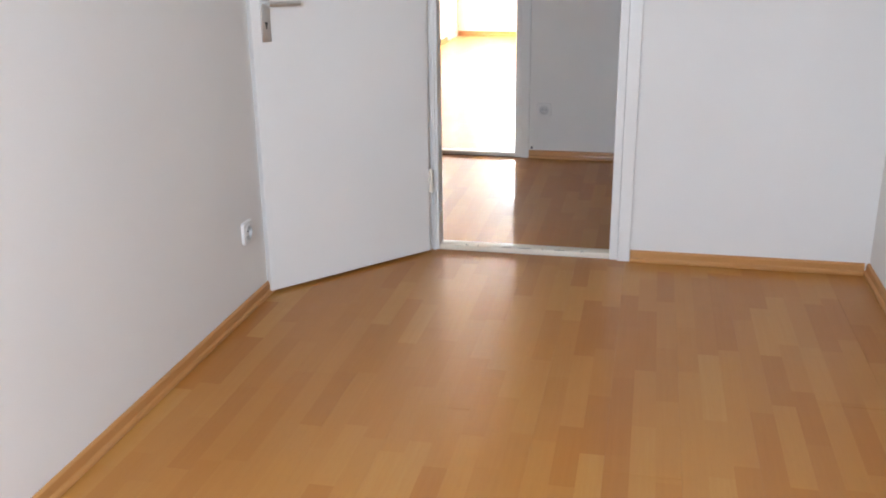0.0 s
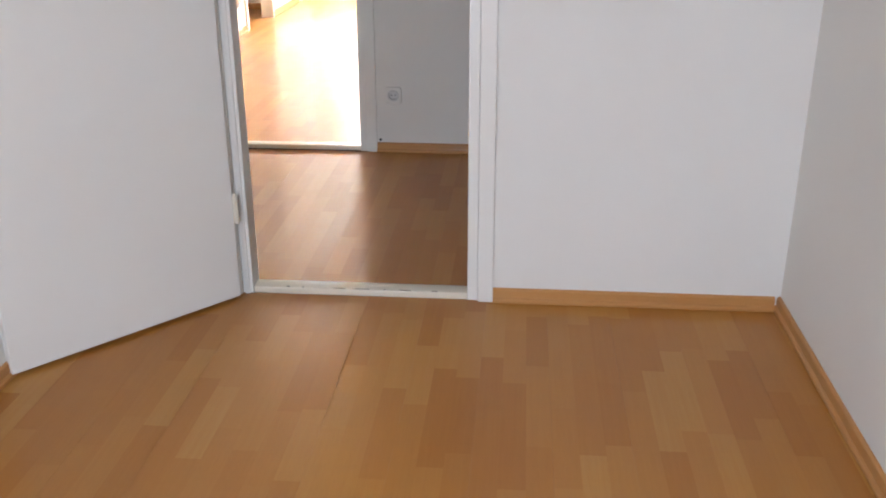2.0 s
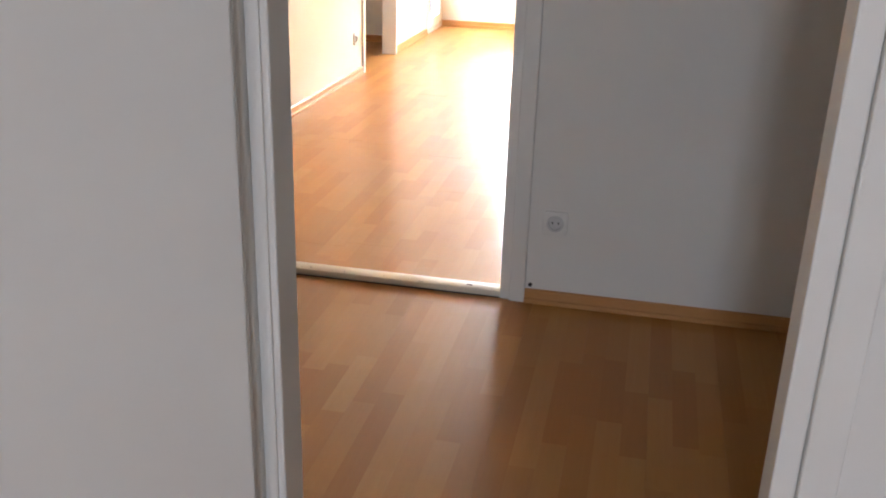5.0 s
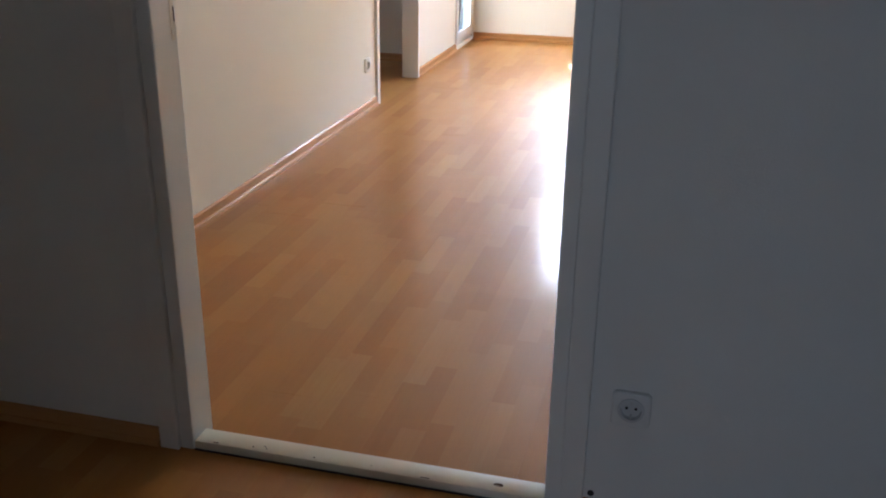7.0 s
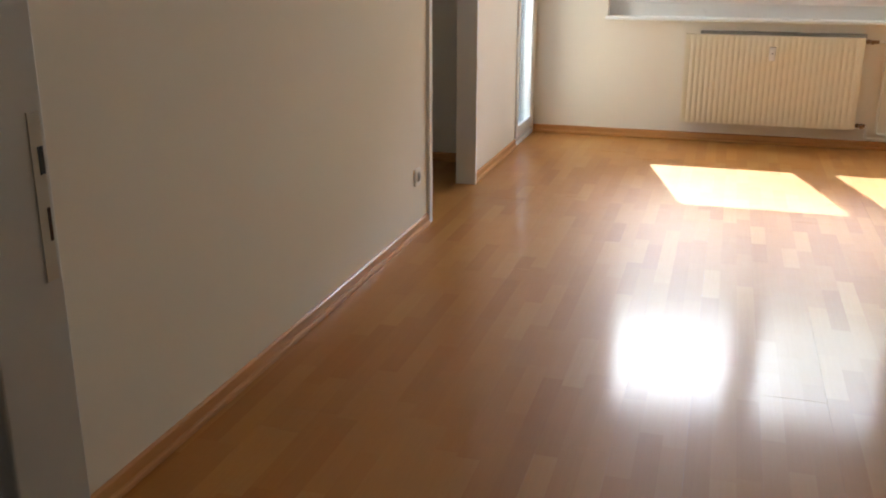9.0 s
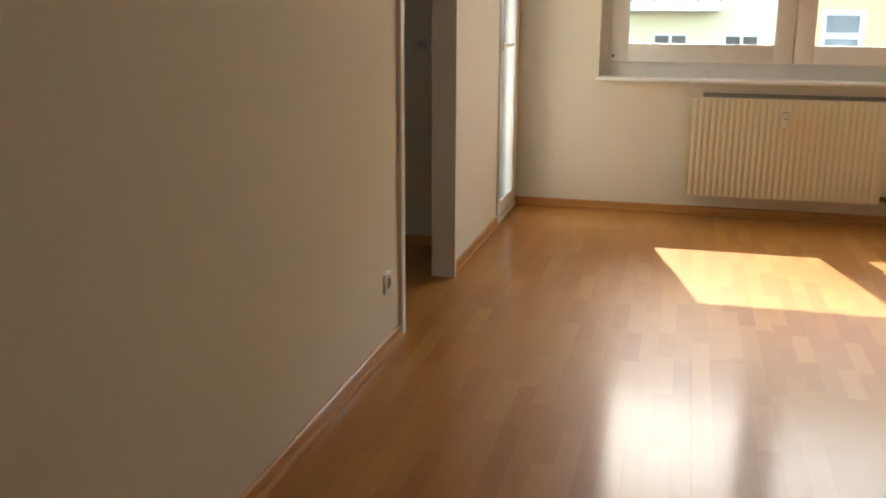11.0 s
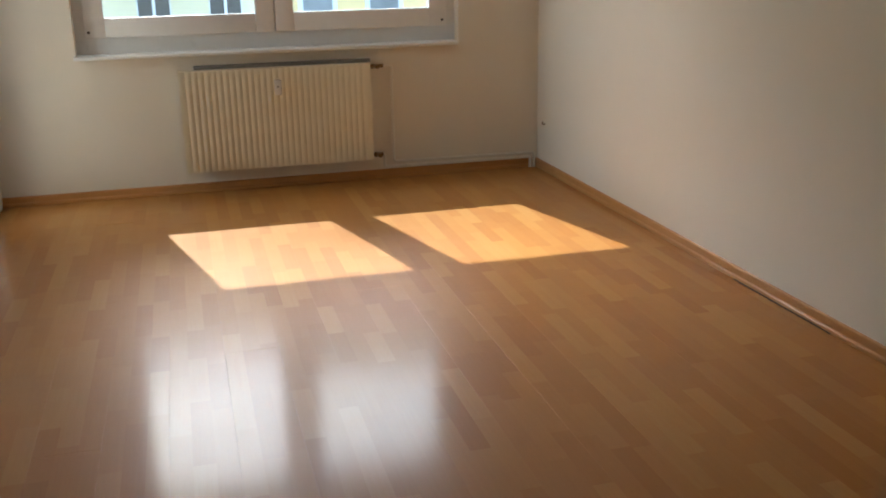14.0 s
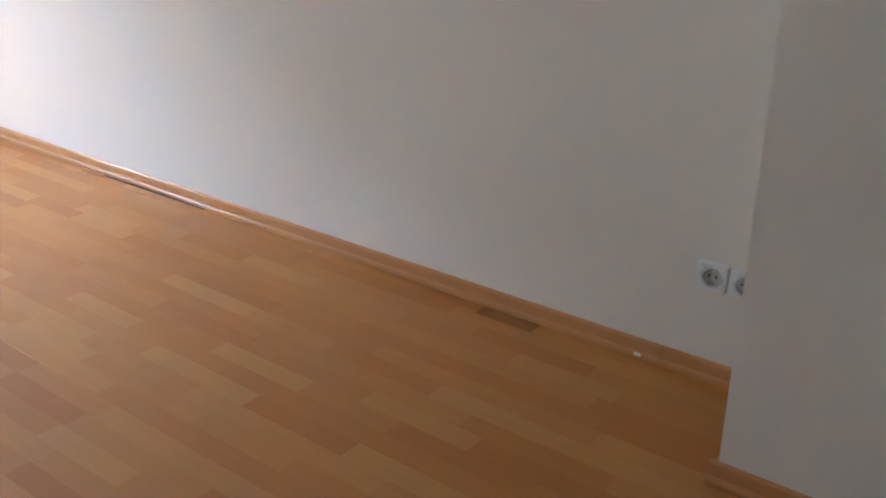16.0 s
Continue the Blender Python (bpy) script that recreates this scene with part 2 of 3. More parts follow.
structure("wall_7", boxes((LR_L - THIN, LR_L, W2B, KIT_A - 0.041, 0, H), (LR_L - THIN, LR_L, KIT_B + 0.012, KIT_BACK + 0.02, 0, H),
                          (LR_L - THIN, LR_L, KIT_A - 0.041, KIT_B + 0.012, DOOR_H + 0.051, H),
                          (LR_L - 0.26, LR_L, KIT_BACK + 0.02, BAL_A, 0, H), (LR_L - 0.26, LR_L, BAL_A, BAL_B, BAL_TOP, H),
                          (LR_L - 0.26, LR_L, BAL_B, LR_END, 0, H)), BOUNCE_PAPER, WALL, "wall")
structure("wall_8", boxes((LR_L - 0.26, WIN_L, LR_END, LR_END + 0.28, 0, H), (WIN_R, LR_R + 0.25, LR_END, LR_END + 0.28, 0, H),
                          (WIN_L, WIN_R, LR_END, LR_END + 0.28, 0, WIN_Z0), (WIN_L, WIN_R, LR_END, LR_END + 0.28, WIN_Z1, H)),
          BOUNCE_PAPER, "papered window wall behind a radiator, warm bounce light in its colour", "wall")
structure("wall_9", boxes((LR_R, LR_R + 0.25, W2B, LR_END, 0, H)), BOUNCE_PAPER, WALL, "wall")
structure("wall_10", boxes((PIER_X, LR_R, W2B, PIER_Y, 0, H)), BOUNCE_PAPER, "papered projecting wall corner with a beech skirting", "wall")
structure("wall_11", boxes((KIT_L, LR_L - 0.26, KIT_BACK, KIT_BACK + 0.2, 0, H), (LR_L - 0.26, LR_L - THIN, KIT_BACK, KIT_BACK + 0.02, 0, H)),
          BOUNCE_PAPER, WALL, "wall")
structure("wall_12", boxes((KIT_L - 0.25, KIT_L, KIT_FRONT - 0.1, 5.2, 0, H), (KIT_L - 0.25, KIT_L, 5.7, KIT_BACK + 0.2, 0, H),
                           (KIT_L - 0.25, KIT_L, 5.2, 5.7, 0, 1.8), (KIT_L - 0.25, KIT_L, 5.2, 5.7, 2.1, H)), BOUNCE_PAPER, WALL, "wall")
structure("wall_13", boxes((KIT_L, LR_L - THIN, KIT_FRONT - 0.1, KIT_FRONT, 0, H)), BOUNCE_PAPER, WALL, "wall")
structure("ceiling", boxes((KIT_L - 0.25, LR_R + 0.35, R1_BACK - 0.25, LR_END + 0.28, H, H + 0.25)), CEILING, "plain white painted ceiling", "ceiling")


# ---- floors ----
FLOORS = [
    ("floor_1", R1_L, R1_R, R1_BACK, W1A),
    ("floor_2", HALL_L, HALL_R, W1B, W2A),
    ("floor_3", LR_L, LR_R, W2A + 0.0585, LR_END),
    ("floor_4", KIT_L, LR_L, KIT_FRONT, KIT_BACK),
]
floor_things = []
for fname, fx0, fx1, fy0, fy1 in FLOORS:
    floor_things.append((structure(fname, boxes((fx0, fx1, fy0, fy1, -0.25, -0.009)), CONCRETE, "glossy beech laminate floor in three-strip boards", "floor"), fx0, fx1, fy0, fy1))


# ---- skirting boards ----
PROFILE = [(0, 0), (0.0200, 0), (0.0212, 0.006), (0.0203, 0.013), (0.0170, 0.0178), (0.0122, 0.0192), (0.0112, 0.024), (0.0112, 0.042), (0.010, 0.050), (0.004, 0.055), (0, 0.055)]


def skirting(x0, y0, x1, y1, nx, ny, tall=1.0):
    """A profiled board from one floor point to the other; (nx, ny) points into the room."""
    bm = bmesh.new()
    n = Vector((nx, ny, 0))
    rings = []
    for p in (Vector((x0, y0, 0)), Vector((x1, y1, 0))):
        rings.append([bm.verts.new(p + n * d + Vector((0, 0, h * tall))) for d, h in PROFILE])
    k = len(PROFILE)
    for i in range(k):
        bm.faces.new((rings[0][i], rings[0][(i + 1) % k], rings[1][(i + 1) % k], rings[1][i]))
    bm.faces.new(rings[0])
    bm.faces.new(rings[1][::-1])
    return structure("baseboard", bm, SKIRT, "beech-look profiled skirting board along the wall", "skirting board")


E1 = 0.019
skirting(R1_L, R1_BACK, R1_L, W1A, 1, 0, 0.84)
skirting(R1_R, R1_BACK, R1_R, W1A, -1, 0, 0.84)
skirting(D1_R + POST, W1A, R1_R - E1, W1A, 0, -1, 0.84)
skirting(R1_L + E1, W1A, D1_L - POST, W1A, 0, -1, 0.84)
skirting(HALL_L, W1B, D1_L - POST, W1B, 0, 1, 0.84)
skirting(D1_R + POST, W1B, HALL_R, W1B, 0, 1, 0.84)
skirting(HALL_L, W2A, D2_L - POST - 0.005, W2A, 0, -1, 0.84)
skirting(D2_R + POST, W2A, HALL_R, W2A, 0, -1, 0.84)
skirting(HALL_R, W1B + E1, HALL_R, W2A - E1, -1, 0, 0.84)
skirting(HALL_L, W1B + E1, HALL_L, W2A - E1, 1, 0, 0.84)
skirting(LR_L, W2B, LR_L, KIT_A - 0.040, 1, 0)
skirting(LR_L, KIT_B + 0.0125, LR_L, BAL_A, 1, 0)
skirting(LR_L + 0.002, LR_END, LR_R - E1, LR_END, 0, -1)
skirting(LR_R, PIER_Y + E1, LR_R, 2.947, -1, 0)
skirting(LR_R, 2.950, LR_R, LR_END, -1, 0)
gap = structure("trim", boxes((LR_R - 0.0245, LR_R - 0.0195, 4.84, 5.49, 0.0003, 0.0040)), DARK, "dark open joint below the skirting board", "joint")
skirting(PIER_X, W2B, PIER_X, PIER_Y + E1, -1, 0)
skirting(PIER_X, PIER_Y, LR_R, PIER_Y, 0, 1)
skirting(KIT_L, KIT_BACK, LR_L - THIN, KIT_BACK, 0, -1)
skirting(LR_L - THIN, KIT_B + 0.002, LR_L - THIN, KIT_BACK - E1, -1, 0)


# ---- door frames ----
def door_frame(name, a, b, ya, yb, label, deep=0.058):
    """Painted wooden frame with rebated posts, a head and a low threshold."""
    f = thing(name, label, "door frame", kind="structure")
    for side, x in ((1, a), (-1, b)):
        o, i = x - side * POST, x
        lo, hi = min(o, i), max(o, i)
        bm = bmesh.new()
        cut = x - side * 0.034
        block(bm, min(o, cut), max(o, cut), ya - 0.018, yb + 0.018, 0, DOOR_H + POST, 0.003)
        block(bm, min(cut, i) + (0.0005 if side > 0 else 0), max(cut, i) - (0.0005 if side < 0 else 0), ya - 0.006, yb + 0.012, 0, DOOR_H, 0.003)
        part("post", bm, LACQUER, f)
    part("head", boxes((a - 0.033, b + 0.033, ya - 0.017, yb + 0.017, DOOR_H + 0.001, DOOR_H + POST), bevel=0.003), LACQUER, f)
    part("threshold", boxes((a + 0.0005, b - 0.0005, ya - 0.002, ya + deep, 0.0, 0.024), bevel=0.004), OLD_LACQUER, f, "worn white-painted threshold with chipped paint", smooth=True)
    return f


def chips(parent, x0, x1, y, rows, seed):
    """Flaked-off paint on a threshold: thin irregular patches of bare wood."""
    rg = random.Random(seed)
    for cx, cy, cz, w, d in rows:
        bm = bmesh.new()
        n_ = 9
        ring_ = []
        for i_ in range(n_):
            a_ = i_ * math.tau / n_
            k_ = rg.uniform(0.55, 1.0)
            ring_.append((cx + w * k_ * math.cos(a_), cy + d * k_ * math.sin(a_)))
        lo_ = [bm.verts.new((px, py, cz)) for px, py in ring_]
        hi_ = [bm.verts.new((px, py, cz + 0.0009)) for px, py in ring_]
        bm.faces.new(hi_)
        for i_ in range(n_):
            bm.faces.new((lo_[i_], lo_[(i_ + 1) % n_], hi_[(i_ + 1) % n_], hi_[i_]))
        part("paint_chip", bm, BARE_WOOD, parent)


frame_1 = door_frame("door_frame_1", D1_L, D1_R, W1A, W1B, "white lacquered wooden door frame with a threshold")
frame_2 = door_frame("door_frame_2", D2_L, D2_R, W2A, W2B, "white lacquered door frame with no leaf, scuffed threshold")

part("cover_strip", boxes((D1_L - 0.062, D1_L - 0.040, W1A - 0.026, W1A - 0.0185, 0.0, DOOR_H + 0.04), bevel=0.003), LACQUER, frame_1, smooth=True)
part("cover_strip", boxes((D1_L - 0.026, D1_L - 0.010, W1A - 0.012, W1A - 0.0065, 0.0, DOOR_H), bevel=0.002), LACQUER, frame_1, smooth=True)
chips(frame_1, 0, 0, 0, [(0.115, 0.004, 0.0236, 0.010, 0.004), (0.165, 0.003, 0.0236, 0.005, 0.003), (0.285, 0.002, 0.0236, 0.028, 0.0022), (0.36, 0.002, 0.0236, 0.035, 0.002),
                      (0.435, 0.004, 0.0236, 0.003, 0.003), (0.505, 0.002, 0.0236, 0.026, 0.0022), (0.60, 0.002, 0.0236, 0.012, 0.002)], 3)
chips(frame_2, 0, 0, 0, [(-0.03, W2A + 0.022, 0.0236, 0.013, 0.007), (-0.628, W2A + 0.012, 0.0236, 0.003, 0.002), (-0.60, W2A + 0.020, 0.0236, 0.004, 0.0018), (-0.592, W2A + 0.013, 0.0236, 0.0025, 0.002),
                      (-0.47, W2A + 0.010, 0.0236, 0.0035, 0.002), (-0.33, W2A + 0.016, 0.0236, 0.003, 0.002), (-0.72, W2A + 0.004, 0.0236, 0.012, 0.002), (-0.2, W2A + 0.003, 0.0236, 0.016, 0.0018)], 5)
part("dirt_line", boxes((D2_L + 0.002, D2_R - 0.002, W2A - 0.006, W2A - 0.0025, 0.0, 0.004)), DARK, frame_2, "dark joint in front of the threshold")

# kitchen doorway: lining and casing
kf = thing("door_frame_3", "white painted opening lining towards the kitchen", "door frame", kind="structure")
part("post", boxes((LR_L - THIN - 0.01, LR_L + 0.016, KIT_A - 0.040, KIT_A + 0.006, 0, DOOR_H + 0.05), bevel=0.003), LACQUER, kf)
part("post", boxes((LR_L - THIN - 0.004, LR_L + 0.022, KIT_B - 0.016, KIT_B + 0.012, 0, DOOR_H + 0.05), bevel=0.002), LACQUER, kf)
part("head", boxes((LR_L - THIN - 0.004, LR_L + 0.004, KIT_A + 0.006, KIT_B - 0.016, DOOR_H + 0.03, DOOR_H + 0.05)), LACQUER, kf)

# ---- open door leaf of the first room ----
hinge, free = Vector((-0.028, -0.054, 0)), Vector((-0.508, -0.617, 0))
leaf_w = (free - hinge).length
ang = math.degrees(math.atan2(free.y - hinge.y, free.x - hinge.x))
door = thing("door_1", "white flush door leaf standing open against the wall", "door", kind="structure", at=pose(hinge.x, hinge.y, 0, 0, 0, ang))
# local x runs to the free edge; local +y faces the room
leaf = part("leaf", boxes((0.0, leaf_w, -0.038, 0.0, 0.012, DOOR_H + 0.012), bevel=0.003), LACQUER, door)
lever = bmesh.new()
block(lever, leaf_w - 0.07, leaf_w - 0.035, 0.0, 0.007, 0.925, 1.145, 0.003)
part("backplate", lever, STEEL, door, "aluminium long backplate", smooth=True)
lever = bmesh.new()
rod(lever, (leaf_w - 0.0525, 0.004, 1.055), (leaf_w - 0.0525, 0.046, 1.055), 0.009)
rod(lever, (leaf_w - 0.045, 0.046, 1.055), (leaf_w - 0.165, 0.05, 1.052), 0.0095, r2=0.008)
part("door_handle", lever, STEEL, door, "aluminium lever handle", smooth=True)
key = bmesh.new()
rod(key, (leaf_w - 0.0525, 0.006, 0.988), (leaf_w - 0.0525, 0.0085, 0.988), 0.0055)
block(key, leaf_w - 0.055, leaf_w - 0.05, 0.006, 0.0082, 0.97, 0.987)
part("keyhole", key, DARK, door)
for hz in (0.31, 1.62):
    hb = bmesh.new()
    rod(hb, (-0.006, 0.004, hz - 0.045), (-0.006, 0.004, hz + 0.045), 0.0085)
    rod(hb, (-0.006, 0.004, hz + 0.045), (-0.006, 0.004, hz + 0.053), 0.006, r2=0.003)
    part("hinge", hb, OLD_LACQUER, door, "overpainted hinge", smooth=True)

# strike plate in the second doorway
sp = thing("strike_plate", "old steel strike plate in the door frame", "strike plate", kind="")
part("plate", boxes((D2_L - 0.0008, D2_L + 0.0012, W2B - 0.012, W2B + 0.004, 0.97, 1.13)), OLD_LACQUER, sp)
part("latch_hole", boxes((D2_L - 0.0004, D2_L + 0.0020, W2B - 0.0035, W2B + 0.003, 1.072, 1.098)), DARK, sp)
part("bolt_hole", boxes((D2_L - 0.0004, D2_L + 0.0018, W2B - 0.001, W2B + 0.003, 1.008, 1.040)), BARE_WOOD, sp)


# ---- sockets and switches: built facing -y, then turned ----
def rounded_plate(w, h, d, r=0.006):
    bm = bmesh.new()
    made = bmesh.ops.create_cube(bm, size=1.0)["verts"]
    for v in made:
        v.co = Vector((v.co.x * w, -d / 2 + v.co.y * d, v.co.z * h))
    up = [e for e in bm.edges if abs(e.verts[0].co.y - e.verts[1].co.y) > d * 0.5]
    bmesh.ops.bevel(bm, geom=up, offset=r, segments=3, profile=0.5, affect='EDGES')
    front = [e for e in bm.edges if e.verts[0].co.y < -d * 0.9 and e.verts[1].co.y < -d * 0.9]
    bmesh.ops.bevel(bm, geom=front, offset=0.003, segments=2, profile=0.5, affect='EDGES')
    return bm


def socket(m, label, group="wall sockets"):
    s = thing("wall_socket", label, "socket", group, at=m)
    n_ = 40
    turns = [(k + 0.5) * math.tau / n_ for k in range(n_)]

    def square(h, y):
        """Rounded square of half-width h."""
        pts_ = []
        for a in turns:
            c_, s_ = math.cos(a), math.sin(a)
            q_ = (abs(c_) ** 9 + abs(s_) ** 9) ** (-1 / 9)
            pts_.append((h * q_ * c_, y, h * q_ * s_))
        return pts_

    def circle(rad, y):
        return [(rad * math.cos(a), y, rad * math.sin(a)) for a in turns]

    def lathe(loops, cap):
        bm = bmesh.new()
        vs = [[bm.verts.new(p) for p in loop] for loop in loops]
        for a, b in zip(vs, vs[1:]):
            for k in range(n_):
                bm.faces.new((a[k], a[(k + 1) % n_], b[(k + 1) % n_], b[k]))
        if cap:
            bm.faces.new(vs[-1])
        return bm

    part("cover_frame", lathe([square(0.0405, 0), square(0.0405, -0.007), square(0.0385, -0.010), square(0.036, -0.0108), circle(0.0278, -0.0108), circle(0.0275, -0.006)], False), PLASTIC, s, smooth=True)
    part("insert", lathe([circle(0.0274, -0.006), circle(0.0272, -0.0122), circle(0.0258, -0.0130), circle(0.0215, -0.0128), circle(0.0200, -0.0015)], True), GREY_PLASTIC, s, "deep round socket insert", smooth=True)
    for dx in (-0.0095, 0.0095):
        part("pin_hole", rod(bmesh.new(), (dx, -0.0014, 0), (dx, -0.0022, 0), 0.0032, 12), DARK, s)
    for dz in (-0.0165, 0.0165):
        part("earth_clip", boxes((-0.002, 0.002, -0.0115, -0.0016, dz - 0.003, dz + 0.003)), STEEL, s)
    return s


def light_switch(m, label):
    s = thing("light_switch", label, "switch", at=m)
    part("cover_frame", rounded_plate(0.081, 0.081, 0.010), PLASTIC, s, smooth=True)
    part("rocker", boxes((-0.034, 0.034, -0.0140, -0.0102, -0.034, 0.034), bevel=0.002), PLASTIC, s, smooth=True)
    return s


socket(pose(R1_L, -0.748, 0.285, 0, 0, 90), "white wall socket beside the open door")
socket(pose(0.245, W2A, 0.283), "white wall socket beside the door frame")
socket(pose(LR_L, 5.140, 0.270, 0, 0, 90), "white wall socket beside the kitchen opening")
socket(pose(LR_R, 2.839, 0.294, 0, 0, -90), "white double wall socket near the projecting corner")
socket(pose(LR_R, 2.753, 0.294, 0, 0, -90), "white double wall socket near the projecting corner")
socket(pose(-1.811, KIT_BACK, 1.073), "white socket at counter height on the kitchen wall")
light_switch(pose(-1.893, KIT_BACK, 1.073), "white switch at counter height on the kitchen wall")
light_switch(pose(0.902, W1A, 1.120), "white light switch beside the door frame")
cap = thing("cable_hole", "small dark cable hole just above the skirting", "cable hole")
part("bushing", rod(bmesh.new(), (0.177, W2A + 0.001, 0.060), (0.177, W2A - 0.003, 0.060), 0.007, 16), DARK, cap)
hook = thing("wall_hook", "small dark screw hook in the wall", "hook")
hb = bmesh.new()
rod(hb, (LR_R + 0.002, 7.78, 0.300), (LR_R - 0.018, 7.78, 0.300), 0.004, 10)
rod(hb, (LR_R - 0.018, 7.78, 0.298), (LR_R - 0.018, 7.78, 0.317), 0.004, 10)
part("screw", hb, BRASS, hook)

# ---- living room window ----
FY0, FY1 = LR_END + 0.085, LR_END + 0.155
win = thing("window_1", "white plastic double-sash window above a thin sill", "window", kind="structure")
MID = 0.133
FR, LOW = 0.075, 0.155
bm = boxes((WIN_L, WIN_L + FR, FY0, FY1, WIN_Z0 + 0.02, WIN_Z1), (WIN_R - FR, WIN_R, FY0, FY1, WIN_Z0 + 0.02, WIN_Z1),
           (WIN_L + FR, WIN_R - FR, FY0, FY1, WIN_Z1 - FR, WIN_Z1), (WIN_L + FR, WIN_R - FR, FY0, FY1, WIN_Z0 + 0.02, WIN_Z0 + LOW))
part("window_frame", bm, PVC, win)


def ring(x0, x1, z0, z1, y0, y1, w, bevel=0.004):
    bm = bmesh.new()
    for r in ((x0, x0 + w, z0, z1), (x1 - w, x1, z0, z1), (x0 + w, x1 - w, z0, z0 + w), (x0 + w, x1 - w, z1 - w, z1)):
        block(bm, r[0], r[1], y0, y1, r[2], r[3], bevel)
    return bm


S0, S1 = WIN_Z0 + LOW + 0.004, WIN_Z1 - FR - 0.004
for a, b, w in ((WIN_L + FR - 0.014, MID - 0.004, 0.110), (MID + 0.004, WIN_R - FR + 0.014, 0.110)):
    sash = part("sash", ring(a, b, S0 - 0.045, S1 + 0.04, FY0 - 0.022, FY0 - 0.001, w), PVC, win, smooth=True)
    bead = part("glazing_bead", ring(a + w - 0.014, b - w + 0.014, S0 + 0.029, S1 - 0.034, FY0 - 0.0005, FY0 + 0.03, 0.012, 0.002), PVC, sash)
    pane = part("pane", boxes((a + w - 0.002, b - w + 0.002, FY0 + 0.032, FY0 + 0.038, S0 + 0.04, S1 - 0.045)), GLASS, sash)
    pane.visible_shadow = False
part("mullion", boxes((MID - 0.035, MID + 0.035, FY0 + 0.002, FY1, WIN_Z0 + LOW, WIN_Z1 - FR)), PVC, win)
for x in (-0.931, 1.175):
    part("drain_cap", rod(bmesh.new(), (x, FY0 - 0.020, 0.969), (x, FY0 - 0.026, 0.969), 0.008, 12), DARK, win)
part("window_sill", boxes((WIN_L - 0.012, WIN_R - 0.012, LR_END - 0.045, FY1, WIN_Z0 - 0.002, WIN_Z0 + 0.020), bevel=0.006), PVC, win, "thin white window sill", smooth=True)

# ---- balcony door ----
bal = thing("door_2", "white plastic balcony door with tall glass", "balcony door", kind="structure")
BX0, BX1 = LR_L - 0.080, LR_L - 0.014


def side_ring(y0, y1, z0, z1, x0, x1, w, low, bevel=0.004):
    bm = bmesh.new()
    for r in ((y0, y0 + w, z0, z1), (y1 - w, y1, z0, z1), (y0 + w, y1 - w, z0, z0 + low), (y0 + w, y1 - w, z1 - w, z1)):
        block(bm, x0, x1, r[0], r[1], r[2], r[3], bevel)
    return bm


part("door_frame", side_ring(BAL_A + 0.002, BAL_B - 0.002, 0.03, BAL_TOP - 0.002, BX0, BX1, 0.045, 0.04), PVC, bal, smooth=True)
bsash = part("sash", side_ring(BAL_A + 0.03, BAL_B - 0.03, 0.055, BAL_TOP - 0.03, BX1 + 0.001, BX1 + 0.02, 0.062, 0.075), PVC, bal, smooth=True)
bp = part("pane", boxes((BX0 + 0.03, BX0 + 0.036, BAL_A + 0.047, BAL_B - 0.047, 0.07, BAL_TOP - 0.047)), GLASS, bsash)
bp.visible_shadow = False
hb = boxes((BX1 + 0.02, BX1 + 0.030, BAL_A + 0.045, BAL_A + 0.072, 1.015, 1.085), bevel=0.003)
rod(hb, (BX1 + 0.028, BAL_A + 0.058, 1.05), (BX1 + 0.062, BAL_A + 0.058, 1.05), 0.009)
block(hb, BX1 + 0.052, BX1 + 0.068, BAL_A + 0.05, BAL_A + 0.17, 1.041, 1.059, 0.004)
part("door_handle", hb, PLASTIC, bsash, "white window handle", smooth=True)
part("rubber_sill", boxes((LR_L - 0.26, LR_L + 0.004, BAL_A + 0.001, BAL_B - 0.001, 0.0, 0.029)), PVC, bal, "white door sill strip")

# ---- radiator ----
rad = thing("radiator", "cream enamelled panel radiator under the window", "radiator")
RX0, RX1, RZ0, RZ1 = -0.459, 0.67, 0.142, 0.739
RYF, RYB = LR_END - 0.112, LR_END - 0.035
bm = bmesh.new()
PITCH = (RX1 - RX0 - 0.05) / 30
pts = [(RX0, RYF + 0.002), (RX0 + 0.025, RYF + 0.002)]
for i in range(30):
    x = RX0 + 0.025 + i * PITCH
    pts += [(x + PITCH * 0.20, RYF + 0.0042), (x + PITCH * 0.34, RYF + 0.0042), (x + PITCH * 0.52, RYF), (x + PITCH * 0.98, RYF)]
pts += [(RX1, RYF + 0.002)]
front = [bm.verts.new((x, y, RZ0 + 0.028)) for x, y in pts]
front2 = [bm.verts.new((x, y, RZ1 - 0.030)) for x, y in pts]
low = [bm.verts.new((x, RYF + 0.006, RZ0)) for x, y in pts]
top = [bm.verts.new((x, RYF + 0.006, RZ1)) for x, y in pts]
back = [bm.verts.new((x, RYF + 0.016, RZ1)) for x, y in pts]
for rows in ((low, front), (front, front2), (front2, top), (top, back)):
    for i in range(len(pts) - 1):
        bm.faces.new((rows[0][i], rows[0][i + 1], rows[1][i + 1], rows[1][i]))
part("front_panel", bm, RADIATOR, rad, "ribbed front panel", smooth=True)
part("back_panel", boxes((RX0, RX1, RYB - 0.012, RYB, RZ0, RZ1), bevel=0.003), RADIATOR, rad)
for x0, x1 in ((RX0 - 0.002, RX0 + 0.001), (RX1 - 0.001, RX1 + 0.002)):
    part("side_panel", boxes((x0, x1, RYF + 0.003, RYB, RZ0 + 0.005, RZ1 + 0.003)), RADIATOR, rad)
bm = bmesh.new()
